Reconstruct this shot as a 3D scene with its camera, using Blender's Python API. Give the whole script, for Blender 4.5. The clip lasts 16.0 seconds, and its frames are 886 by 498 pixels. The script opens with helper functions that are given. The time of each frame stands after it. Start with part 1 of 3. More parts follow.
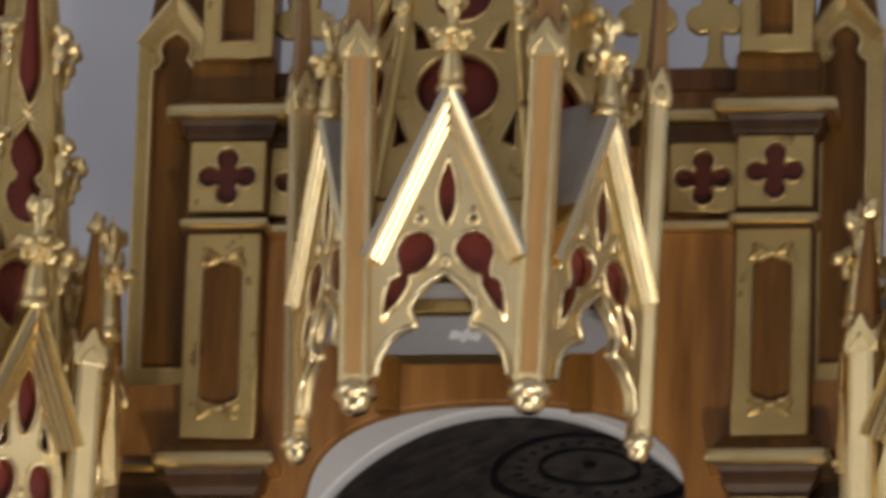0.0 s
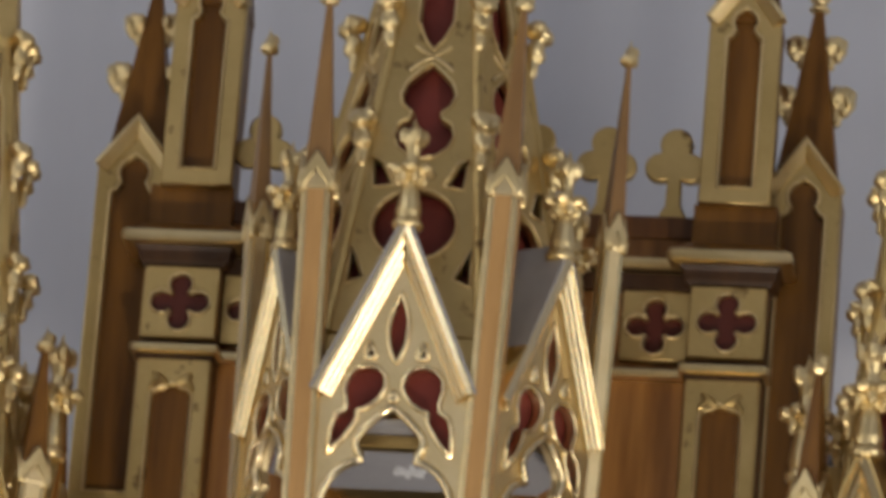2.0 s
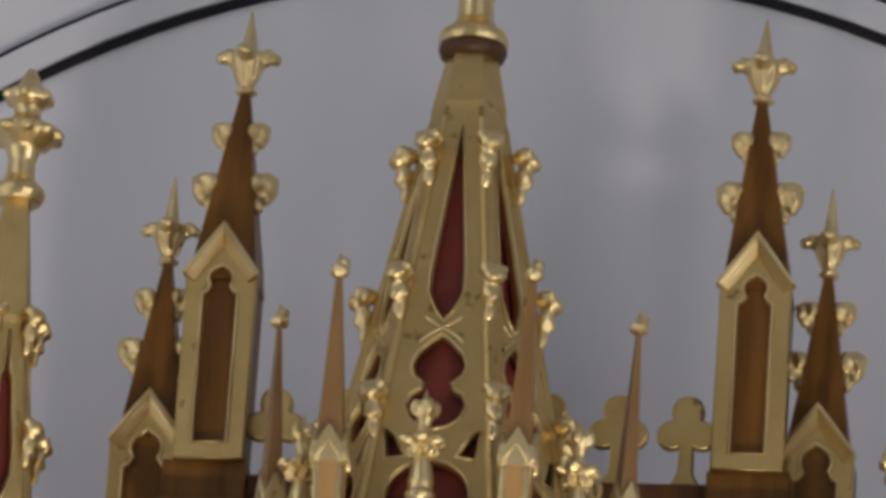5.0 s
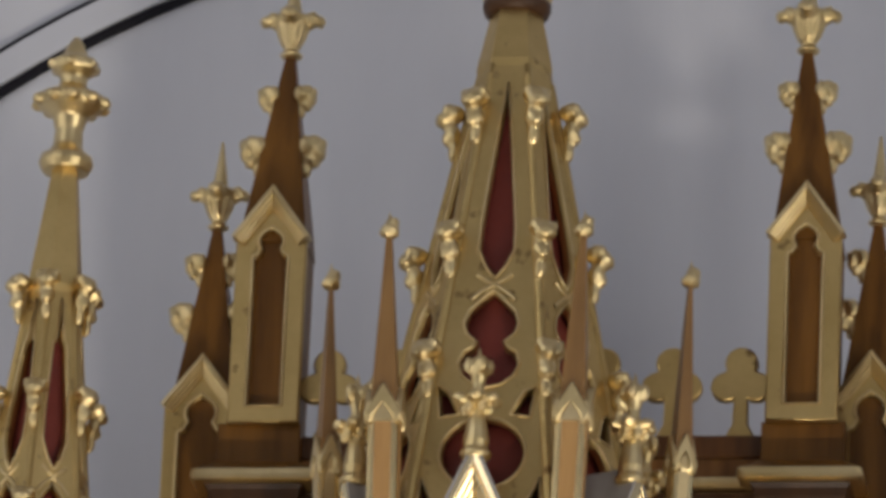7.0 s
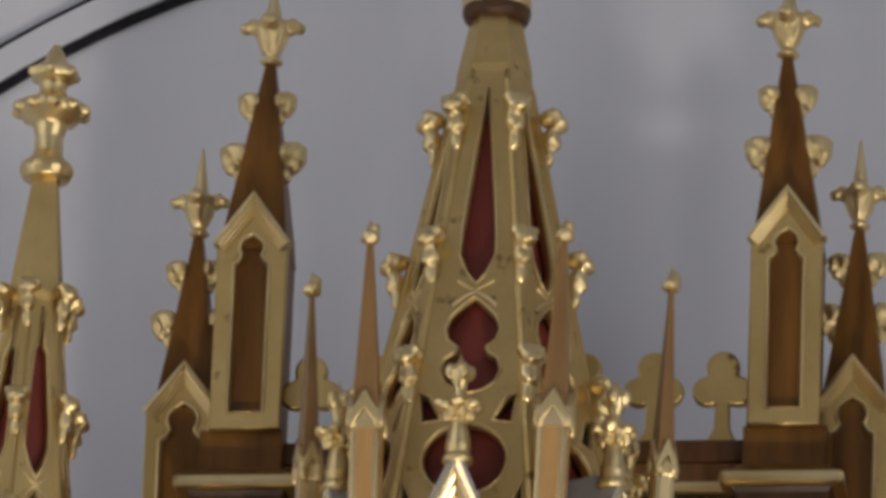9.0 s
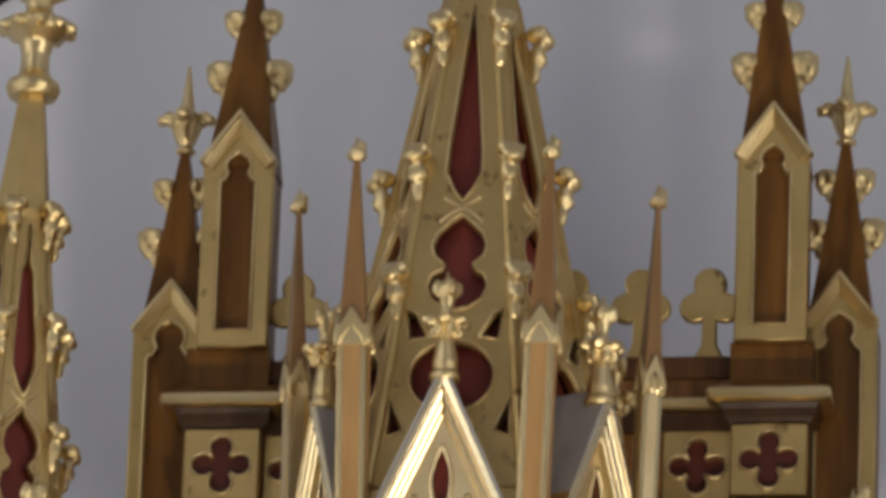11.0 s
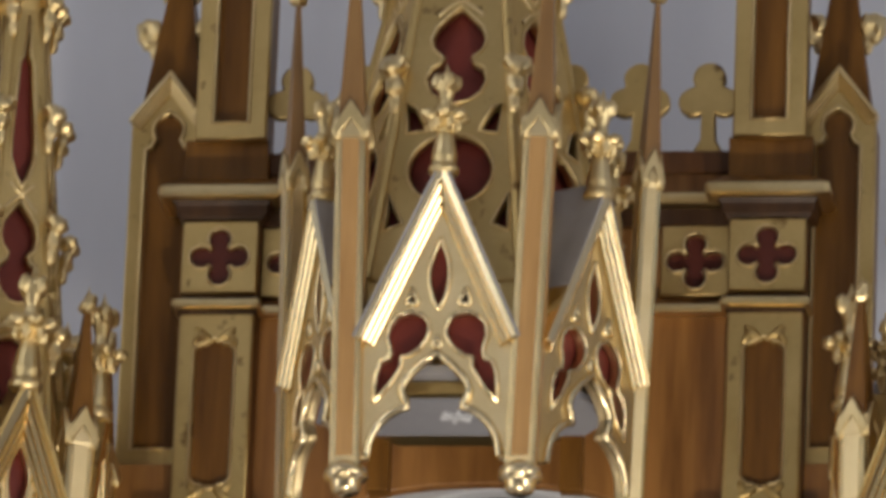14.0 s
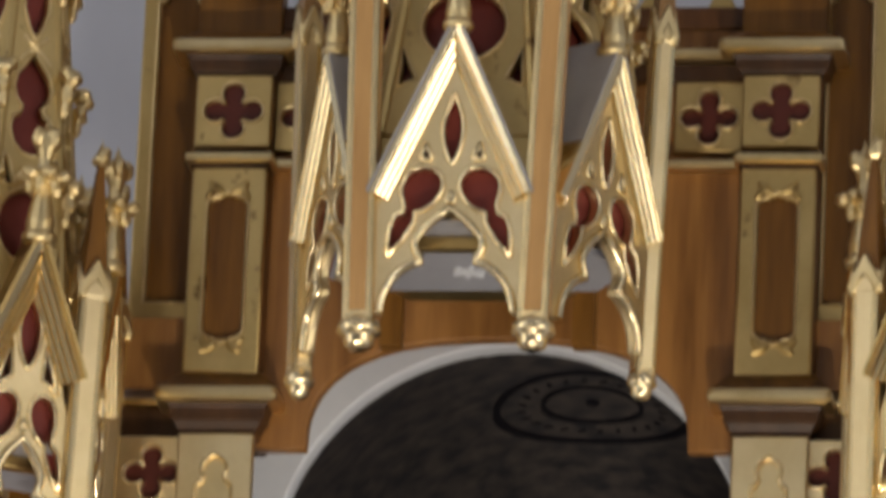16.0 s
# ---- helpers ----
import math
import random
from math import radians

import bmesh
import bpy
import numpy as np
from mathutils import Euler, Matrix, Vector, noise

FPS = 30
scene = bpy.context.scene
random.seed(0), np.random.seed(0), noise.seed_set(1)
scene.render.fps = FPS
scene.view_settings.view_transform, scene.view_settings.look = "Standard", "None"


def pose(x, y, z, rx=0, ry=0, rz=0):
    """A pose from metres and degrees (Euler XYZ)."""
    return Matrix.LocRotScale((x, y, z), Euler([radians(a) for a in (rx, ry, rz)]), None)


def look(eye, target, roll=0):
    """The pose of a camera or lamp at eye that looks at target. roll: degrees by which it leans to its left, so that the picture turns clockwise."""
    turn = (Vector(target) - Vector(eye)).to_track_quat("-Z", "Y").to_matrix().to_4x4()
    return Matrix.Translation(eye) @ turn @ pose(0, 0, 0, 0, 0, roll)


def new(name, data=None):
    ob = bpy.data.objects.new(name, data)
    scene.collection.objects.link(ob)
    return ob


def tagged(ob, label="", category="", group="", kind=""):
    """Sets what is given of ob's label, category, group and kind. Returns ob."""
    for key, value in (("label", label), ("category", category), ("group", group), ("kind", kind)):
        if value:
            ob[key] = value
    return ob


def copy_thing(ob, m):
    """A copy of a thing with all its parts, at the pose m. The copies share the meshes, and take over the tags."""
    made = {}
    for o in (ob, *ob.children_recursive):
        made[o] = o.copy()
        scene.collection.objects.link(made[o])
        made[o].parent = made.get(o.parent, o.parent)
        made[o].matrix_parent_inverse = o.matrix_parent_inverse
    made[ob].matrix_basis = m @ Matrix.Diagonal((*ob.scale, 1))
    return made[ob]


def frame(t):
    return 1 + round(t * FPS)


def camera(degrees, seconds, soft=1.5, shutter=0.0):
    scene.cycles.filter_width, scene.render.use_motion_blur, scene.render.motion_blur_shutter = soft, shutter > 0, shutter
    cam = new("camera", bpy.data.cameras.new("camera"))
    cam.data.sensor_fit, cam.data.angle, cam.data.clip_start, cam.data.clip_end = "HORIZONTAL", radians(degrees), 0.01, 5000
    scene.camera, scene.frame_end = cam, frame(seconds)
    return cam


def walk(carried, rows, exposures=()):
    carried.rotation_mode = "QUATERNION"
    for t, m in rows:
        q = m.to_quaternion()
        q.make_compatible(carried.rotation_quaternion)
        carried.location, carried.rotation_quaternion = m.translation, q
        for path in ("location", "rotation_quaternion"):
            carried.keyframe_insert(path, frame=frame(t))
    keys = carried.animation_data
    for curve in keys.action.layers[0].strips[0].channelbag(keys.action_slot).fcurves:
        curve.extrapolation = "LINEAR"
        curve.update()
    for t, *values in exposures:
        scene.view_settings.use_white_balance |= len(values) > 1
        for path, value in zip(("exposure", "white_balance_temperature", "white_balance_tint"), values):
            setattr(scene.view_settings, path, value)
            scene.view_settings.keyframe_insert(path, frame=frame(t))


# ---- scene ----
# The camera stands far down the nave with a long lens, and tilts and turns where it is.
cam = camera(6.055, 16.0, soft=4.0, shutter=1.0)
EYE = Vector((2.708, -19.177, 1.214))
FLOOR = -0.39
ROWS = [
(0.0, 8.219, 17.775, 1.995),
    (0.5, 7.885, 18.018, 3.187),
    (1.0, 7.658, 18.353, 4.444),
    (1.5, 7.713, 18.560, 4.744),
    (2.0, 7.931, 18.729, 4.701),
    (2.5, 8.129, 19.118, 4.678),
    (3.0, 8.194, 19.729, 4.784),
    (3.5, 8.155, 20.324, 4.990),
    (3.7, 8.143, 20.509, 4.996),
    (5.8, 8.322, 20.576, 3.421),
    (6.0, 8.385, 20.484, 3.370),
    (6.5, 8.483, 20.291, 2.825),
    (7.0, 8.503, 20.265, 2.588),
    (7.5, 8.502, 20.344, 2.392),
    (8.0, 8.466, 20.370, 2.374),
    (8.2, 8.452, 20.360, 2.360),
    (10.3, 8.256, 20.047, 2.140),
    (10.5, 8.247, 19.963, 2.139),
    (11.0, 8.247, 19.746, 2.069),
    (11.5, 8.214, 19.539, 1.936),
    (12.0, 8.146, 19.333, 1.890),
    (12.5, 8.110, 19.098, 1.873),
    (13.0, 8.100, 18.843, 2.009),
    (13.5, 8.120, 18.582, 2.140),
    (14.0, 8.183, 18.335, 2.312),
    (14.5, 8.260, 18.132, 2.466),
    (15.0, 8.290, 17.962, 2.533),
    (15.5, 8.263, 17.714, 2.664),
    (16.0, 8.236, 17.340, 2.625)
]


def aim(yaw, pitch, roll):
    y, p = radians(yaw), radians(pitch)
    return look(EYE, EYE + Vector((-math.sin(y) * math.cos(p), math.cos(y) * math.cos(p), math.sin(p))) * 10, roll)


walk(cam, [(t, aim(yaw, pitch, roll)) for t, yaw, pitch, roll in ROWS], exposures=[(0.0, 0.02), (3.5, 0.0), (8.2, -0.06), (11.0, 0.0), (13.0, 0.08), (16.0, 0.12)])

# ---- world and light ----
world = bpy.data.worlds.new("sky")
scene.world = world
world.use_nodes = True
wn = world.node_tree.nodes
sky = wn.new("ShaderNodeTexSky")
sky.sky_type, sky.sun_disc = "NISHITA", False
sky.sun_elevation, sky.sun_rotation = radians(40), radians(200)
world.node_tree.links.new(sky.outputs[0], wn["Background"].inputs[0])
wn["Background"].inputs[1].default_value = 0.06


def area_lamp(name, eye, target, width, height, watts, colour):
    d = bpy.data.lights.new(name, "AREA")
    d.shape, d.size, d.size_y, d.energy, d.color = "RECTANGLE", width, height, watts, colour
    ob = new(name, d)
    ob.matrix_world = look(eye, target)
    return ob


DAY = (1.0, 0.945, 0.86)
NAVE = 7.0
# Side, place along the nave, middle height, height and power of each tall window.
WINDOWS = ((-1, -16.0, 9.0, 4.6, 54), (-1, -10.5, 9.0, 4.6, 54), (-1, -4.4, 6.6, 8.4, 108), (-1, -0.6, 9.6, 4.6, 7),
           (1, -16.0, 9.0, 4.6, 84), (1, -8.2, 5.2, 5.2, 145), (1, -4.7, 5.6, 5.2, 135), (1, -0.6, 9.6, 4.6, 4))
for side, wy, wz, tall, watts in WINDOWS:
    area_lamp("window_daylight", (side * (NAVE - 0.2), wy, wz), (0, wy, wz), 1.7, tall, watts, DAY)
area_lamp("window_daylight", (-1.6, -25.7, 12.2), (0, 0, 7.6), 3.0, 2.6, 105, DAY)
# Clerestory windows high in both side walls.
CLERESTORY = ((-1, -7.6, 14.6, 34), (-1, -11.4, 14.6, 34), (1, -9.0, 16.0, 24), (1, -12.6, 16.0, 24))
for side, wy, wz, watts in CLERESTORY:
    area_lamp("clerestory_daylight", (side * (NAVE - 0.2), wy, wz), (side * 2.0, -1.0, 7.6), 1.7, 1.7, watts, (0.97, 0.98, 1.0))
# Added fill lamps without fixtures, low before the altar, brighten undersides and lower fronts.
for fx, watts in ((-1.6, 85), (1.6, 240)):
    area_lamp("low_fill", (fx, -5.2, 0.4), (0, 0.4, 6.9), 0.7, 0.4, watts, (1.0, 0.91, 0.78))


# ---- materials ----
def material(name, base, dark, rough=0.5, metal=0.0, scale=8.0, fine=60.0, bump=0.15, stretch=(1, 1, 1), amount=0.6, wear=0.12, coat=0.0, gloss=0.5, worn=None):
    """Two scales of variation in colour and gloss, with a fine relief."""
    m = bpy.data.materials.new(name)
    m.use_nodes = True
    n, ln = m.node_tree.nodes, m.node_tree.links
    b = n["Principled BSDF"]
    b.inputs["Metallic"].default_value = metal
    b.inputs["Coat Weight"].default_value = coat
    b.inputs["Specular IOR Level"].default_value = gloss
    b.inputs["Coat Roughness"].default_value = 0.25
    tc = n.new("ShaderNodeTexCoord")
    mp = n.new("ShaderNodeMapping")
    mp.inputs["Scale"].default_value = stretch
    oi = n.new("ShaderNodeObjectInfo")
    add = n.new("ShaderNodeVectorMath")
    add.operation = "MULTIPLY_ADD"
    add.inputs[1].default_value = (7.3, 3.1, 5.7)
    ln.new(oi.outputs["Random"], add.inputs[0])
    ln.new(tc.outputs["Object"], mp.inputs[0])
    ln.new(mp.outputs[0], add.inputs[2])
    big = n.new("ShaderNodeTexNoise")
    big.inputs["Scale"].default_value, big.inputs["Detail"].default_value = scale, 4
    small = n.new("ShaderNodeTexNoise")
    small.inputs["Scale"].default_value, small.inputs["Detail"].default_value = fine, 5
    for tex in (big, small):
        ln.new(add.outputs[0], tex.inputs["Vector"])
    ramp = n.new("ShaderNodeMapRange")
    ramp.inputs[1].default_value, ramp.inputs[2].default_value = 0.35, 0.7
    ln.new(big.outputs[0], ramp.inputs[0])
    blend = n.new("ShaderNodeMath")
    blend.operation = "MULTIPLY_ADD"
    blend.inputs[1].default_value = amount
    ln.new(ramp.outputs[0], blend.inputs[0])
    grain = n.new("ShaderNodeMath")
    grain.operation = "MULTIPLY"
    grain.inputs[1].default_value = 1 - amount
    ln.new(small.outputs[0], grain.inputs[0])
    ln.new(grain.outputs[0], blend.inputs[2])
    mix = n.new("ShaderNodeMix")
    mix.data_type = "RGBA"
    mix.inputs["A"].default_value, mix.inputs["B"].default_value = (*base, 1), (*dark, 1)
    ln.new(blend.outputs[0], mix.inputs["Factor"])
    colour = mix.outputs["Result"]
    if worn:
        spots = n.new("ShaderNodeTexNoise")
        spots.inputs["Scale"].default_value, spots.inputs["Detail"].default_value = 17, 3
        ln.new(add.outputs[0], spots.inputs["Vector"])
        cut = n.new("ShaderNodeMapRange")
        cut.inputs[1].default_value, cut.inputs[2].default_value = 0.64, 0.72
        ln.new(spots.outputs[0], cut.inputs[0])
        rub = n.new("ShaderNodeMix")
        rub.data_type = "RGBA"
        rub.inputs["B"].default_value = (*worn, 1)
        ln.new(cut.outputs[0], rub.inputs["Factor"])
        ln.new(colour, rub.inputs["A"])
        colour = rub.outputs["Result"]
    ln.new(colour, b.inputs["Base Color"])
    rr = n.new("ShaderNodeMath")
    rr.operation = "MULTIPLY_ADD"
    rr.inputs[1].default_value, rr.inputs[2].default_value = wear, rough - wear / 2
    ln.new(small.outputs[0], rr.inputs[0])
    ln.new(rr.outputs[0], b.inputs["Roughness"])
    bp = n.new("ShaderNodeBump")
    bp.inputs["Strength"].default_value, bp.inputs["Distance"].default_value = bump, 0.004
    ln.new(small.outputs[0], bp.inputs["Height"])
    ln.new(bp.outputs[0], b.inputs["Normal"])
    return m


GOLD = material("gilding", (0.92, 0.74, 0.41), (0.78, 0.58, 0.28), rough=0.24, metal=1.0, scale=7, fine=45, bump=0.10)
POLISHED = material("polished_gilding", (0.95, 0.80, 0.50), (0.88, 0.69, 0.38), rough=0.17, metal=1.0, scale=7, fine=45, bump=0.06)
MATTE_GOLD = material("matte_gilding", (0.66, 0.485, 0.21), (0.48, 0.34, 0.13), rough=0.42, metal=1.0, scale=6, fine=60, bump=0.12, worn=(0.24, 0.15, 0.06))
AGED = material("aged_gilding", (0.84, 0.68, 0.38), (0.62, 0.47, 0.22), rough=0.35, metal=1.0, scale=9, fine=70, bump=0.16)
SATIN = material("satin_gilding", (0.90, 0.735, 0.43), (0.74, 0.57, 0.29), rough=0.38, metal=1.0, scale=8, fine=60, bump=0.14)
WOOD = material("brown_wood", (0.235, 0.105, 0.019), (0.078, 0.031, 0.007), rough=0.38, scale=4, fine=24, bump=0.1, stretch=(5, 5, 0.5), gloss=0.22, amount=0.75)
LIGHT_WOOD = material("pale_wood", (0.41, 0.19, 0.054), (0.16, 0.066, 0.018), rough=0.36, scale=4, fine=24, bump=0.1, stretch=(5, 5, 0.5), gloss=0.3, amount=0.75)
POST_WOOD = material("post_wood", (0.51, 0.295, 0.108), (0.35, 0.185, 0.060), rough=0.34, scale=5, fine=30, bump=0.1, stretch=(5, 5, 0.6))
TIP_WOOD = material("varnished_wood", (0.30, 0.165, 0.058), (0.17, 0.088, 0.030), rough=0.34, scale=5, fine=30, bump=0.1, stretch=(5, 5, 0.6))
DARK_WOOD = material("dark_wood", (0.15, 0.060, 0.017), (0.06, 0.024, 0.008), rough=0.4, scale=4, fine=24, bump=0.1, stretch=(5, 5, 0.5), gloss=0.3)
# Darker brown than dark_wood, for corbels, fillets, frieze and collar.
CORBEL_WOOD = material("deep_brown_wood", (0.085, 0.038, 0.014), (0.036, 0.016, 0.007), rough=0.42, scale=4, fine=24, bump=0.1, stretch=(5, 5, 0.5), gloss=0.3)
RED = material("red_paint", (0.21, 0.042, 0.030), (0.125, 0.022, 0.016), gloss=0.25, rough=0.45, scale=6, fine=50, bump=0.08)
# Darker, browner red for the pier, board and buttress panels.
DARK_RED = material("darker_red", (0.115, 0.028, 0.019), (0.066, 0.015, 0.010), gloss=0.25, rough=0.45, scale=6, fine=50, bump=0.08)
PLASTER = material("plaster", (0.65, 0.665, 0.735), (0.58, 0.595, 0.665), rough=0.85, scale=1.1, fine=14, bump=0.1, stretch=(2.2, 1, 0.45), amount=0.7)
WHITE = material("white_paint", (0.76, 0.77, 0.80), (0.64, 0.65, 0.69), rough=0.6, scale=3, fine=40, bump=0.08)
ROOF = material("roof_paint", (0.38, 0.36, 0.35), (0.29, 0.27, 0.25), rough=0.6, scale=4, fine=40, bump=0.08)
GREY = material("grey_paint", (0.36, 0.36, 0.39), (0.27, 0.27, 0.30), rough=0.6, scale=3, fine=40, bump=0.08)
BLACK = material("black_paint", (0.012, 0.012, 0.018), (0.022, 0.02, 0.024), gloss=0.1, rough=0.6, scale=6, fine=40, bump=0.08)
DOME = material("dark_painted_dome", (0.020, 0.022, 0.030), (0.13, 0.105, 0.092), rough=0.6, scale=16, fine=42, bump=0.15, amount=0.75)
STONE = material("stone_floor", (0.42, 0.38, 0.33), (0.30, 0.27, 0.23), rough=0.4, scale=1.5, fine=18, bump=0.1)

# ---- mesh helpers ----
def part(name, bm, mat, parent=None, label="", smooth=False):
    me = bm
    if isinstance(bm, bmesh.types.BMesh):
        me = bpy.data.meshes.new(name)
        bm.to_mesh(me)
        bm.free()
    if mat and not me.materials:
        me.materials.append(mat)
    if smooth:
        me.shade_smooth()
    ob = new(name, me)
    ob.parent = parent
    if label:
        ob["label"] = label
    return ob


def thing(name, label, category, at=(0, 0, 0), group="", kind=""):
    ob = new(name)
    ob.location = at
    ob.empty_display_size = 0.1
    return tagged(ob, label, category, group, kind)


def box(x0, x1, y0, y1, z0, z1, bevel=0.004, bm=None):
    own = bmesh.new()
    bmesh.ops.create_cube(own, size=1, matrix=Matrix.LocRotScale(((x0 + x1) / 2, (y0 + y1) / 2, (z0 + z1) / 2), None, (x1 - x0, y1 - y0, z1 - z0)))
    if bevel:
        bmesh.ops.bevel(own, geom=own.edges[:], offset=bevel, segments=2, affect="EDGES", profile=0.6)
    return merge(bm, own) if bm else own


def merge(bm, other, m=None):
    me = bpy.data.meshes.new("tmp")
    if m:
        other.transform(m)
    other.to_mesh(me)
    other.free()
    bm.from_mesh(me)
    bpy.data.meshes.remove(me)
    return bm


def frustum(rings, sides, turn=0.0, bm=None, cap=True):
    """A body through rings (radius, z) with flat sides; the first corner at the given turn in degrees."""
    own = bmesh.new()
    loops = []
    for r, z in rings:
        loops.append([own.verts.new((r * math.cos(radians(turn) + 2 * math.pi * k / sides), r * math.sin(radians(turn) + 2 * math.pi * k / sides), z)) for k in range(sides)])
    for a, b in zip(loops, loops[1:]):
        for k in range(sides):
            own.faces.new((a[k], a[(k + 1) % sides], b[(k + 1) % sides], b[k]))
    if cap:
        own.faces.new(loops[0][::-1])
        own.faces.new(loops[-1])
    return merge(bm, own) if bm else own


def ease(pts, cut=0.002):
    """Trims very sharp corners, and drops points that lie on one another."""
    pts = [p for k, p in enumerate(pts) if math.dist(p, pts[k - 1]) > 0.0006]
    out = []
    for k, p in enumerate(pts):
        a, b = Vector(pts[k - 1]) - Vector(p), Vector(pts[(k + 1) % len(pts)]) - Vector(p)
        if a.angle(b, 3.0) < 1.35:
            out += [tuple(Vector(p) + q.normalized() * min(cut, q.length * 0.3)) for q in (a, b)]
        else:
            out.append(p)
    return out


def plate(name, loops, depth, bevel, mat, parent=None, m=None, label="", edge=0.0):
    """A flat plate in x and z with holes, its front at y = 0 and its back at y = depth, with rounded arrises."""
    cu = bpy.data.curves.new(name, "CURVE")
    cu.dimensions, cu.fill_mode = "2D", "BOTH"
    cu.extrude, cu.bevel_depth, cu.bevel_resolution = depth / 2 - bevel, bevel, 1
    for pts in map(ease, loops):
        sp = cu.splines.new("POLY")
        sp.points.add(len(pts) - 1)
        for q, (u, v) in zip(sp.points, pts):
            q.co = (u, v, 0, 1)
        sp.use_cyclic_u = True
    tmp = bpy.data.objects.new(name, cu)
    me = bpy.data.meshes.new_from_object(tmp)
    bpy.data.objects.remove(tmp)
    bpy.data.curves.remove(cu)
    me.materials.clear()
    me.transform(Matrix(((1, 0, 0, 0), (0, 0, -1, depth / 2), (0, 1, 0, 0), (0, 0, 0, 1))))
    if m:
        me.transform(m)
    ob = part(name, me, mat, parent, label)
    if edge:
        bead(me, loops[1:], edge, -0.001, m)
    return ob


def bead(me, loops, radius, y, m=None, closed=True):
    """Adds a round gilded bead along each loop to a plate's mesh, as its second material."""
    bm = bmesh.new()
    bm.from_mesh(me)
    for pts in loops:
        pts = ease(pts) if closed else pts
        n = len(pts)
        rings = []
        for k in range(n):
            p, a, b = Vector(pts[k]), Vector(pts[k - 1]), Vector(pts[(k + 1) % n])
            if not closed:
                a, b = (p if k == 0 else a), (p if k == n - 1 else b)
            d = (b - a).normalized()
            out = Vector((d.y, -d.x))
            ring = []
            for q in range(6):
                t = 2 * math.pi * q / 6
                u = p + out * radius * math.cos(t)
                c = Vector((u.x, y + radius * math.sin(t), u.y))
                ring.append(bm.verts.new(m @ c if m else c))
            rings.append(ring)
        for k in range(n if closed else n - 1):
            r0, r1 = rings[k], rings[(k + 1) % n]
            for q in range(6):
                f = bm.faces.new((r0[q], r0[(q + 1) % 6], r1[(q + 1) % 6], r1[q]))
                f.material_index, f.smooth = 1, True
    bmesh.ops.recalc_face_normals(bm, faces=bm.faces[:])
    bm.to_mesh(me)
    bm.free()
    if len(me.materials) < 2:
        me.materials.append(AGED if me.materials[0] == MATTE_GOLD else POLISHED)


def arc(cx, cy, r, a0, a1, n=10):
    return [(cx + r * math.cos(radians(a0 + (a1 - a0) * k / n)), cy + r * math.sin(radians(a0 + (a1 - a0) * k / n))) for k in range(n + 1)]


def circle(cx, cy, r, n=20):
    return arc(cx, cy, r, 0, 360, n)[:-1]


def rect(x0, x1, z0, z1):
    return [(x0, z0), (x1, z0), (x1, z1), (x0, z1)]


def quatrefoil(cx, cz, r):
    """Four lobes with their cusps between."""
    out = []
    for k in range(4):
        a = 90 * k
        out += arc(cx + 0.60 * r * math.cos(radians(a)), cz + 0.60 * r * math.sin(radians(a)), 0.40 * r, a - 132, a + 132, 10)
    return out


def lens(cx, z0, z1, w, low=0.4, n=9):
    """A pointed drop, widest at the fraction low of its height."""
    zw = z0 + (z1 - z0) * low
    right = [(cx + w * math.sin(math.pi / 2 * k / n), z0 + (zw - z0) * (k / n) ** 1.3) for k in range(n + 1)]
    right += [(cx + w * math.cos(math.pi / 2 * k / n) ** 1.15, zw + (z1 - zw) * k / n) for k in range(1, n)]
    return right + [(cx, z1)] + [(2 * cx - x, z) for x, z in right[::-1][:-1]]


def trefoil_panel(cx, z0, z1, w):
    """A tall recess with a cusped, three-lobed head."""
    r = w * 0.70
    zs = z1 - 2.2 * r
    right = [(cx + w, z0), (cx + w, zs - r * 0.5)] + arc(cx + w - r * 0.30, zs - r * 0.5, r * 0.30, 0, 100, 5)
    right += arc(cx, zs + r * 0.95, r, -38, 62, 9) + [(cx, z1)]
    return right + [(2 * cx - x, z) for x, z in right[::-1][1:]]


def lathe(profile, n=14, bm=None):
    return frustum(profile, n, 0, bm)


def blob(bm, at, size, seed=0, turn=None):
    own = bmesh.new()
    bmesh.ops.create_icosphere(own, subdivisions=2, radius=1)
    for v in own.verts:
        d = noise.noise(v.co * 2.1 + Vector((seed, seed * 1.7, 0)))
        v.co *= 1 + 0.28 * d
    m = Matrix.LocRotScale(at, turn, size)
    return merge(bm, own, m)


def melt(name, bm, voxel, mat=None):
    """One closed skin over bodies that run into one another."""
    me = bpy.data.meshes.new(name)
    bm.to_mesh(me)
    bm.free()
    ob = new(name, me)
    mod = ob.modifiers.new("skin", "REMESH")
    mod.mode, mod.voxel_size = "VOXEL", voxel
    bpy.context.view_layer.update()
    out = bpy.data.meshes.new_from_object(ob.evaluated_get(bpy.context.evaluated_depsgraph_get()))
    bpy.data.objects.remove(ob)
    bpy.data.meshes.remove(me)
    out.name = name
    own = bmesh.new()
    own.from_mesh(out)
    bmesh.ops.smooth_vert(own, verts=own.verts[:], factor=0.5, use_axis_x=True, use_axis_y=True, use_axis_z=True)
    own.to_mesh(out)
    own.free()
    out.materials.clear()
    out.materials.append(mat or AGED)
    out.shade_smooth()
    return out


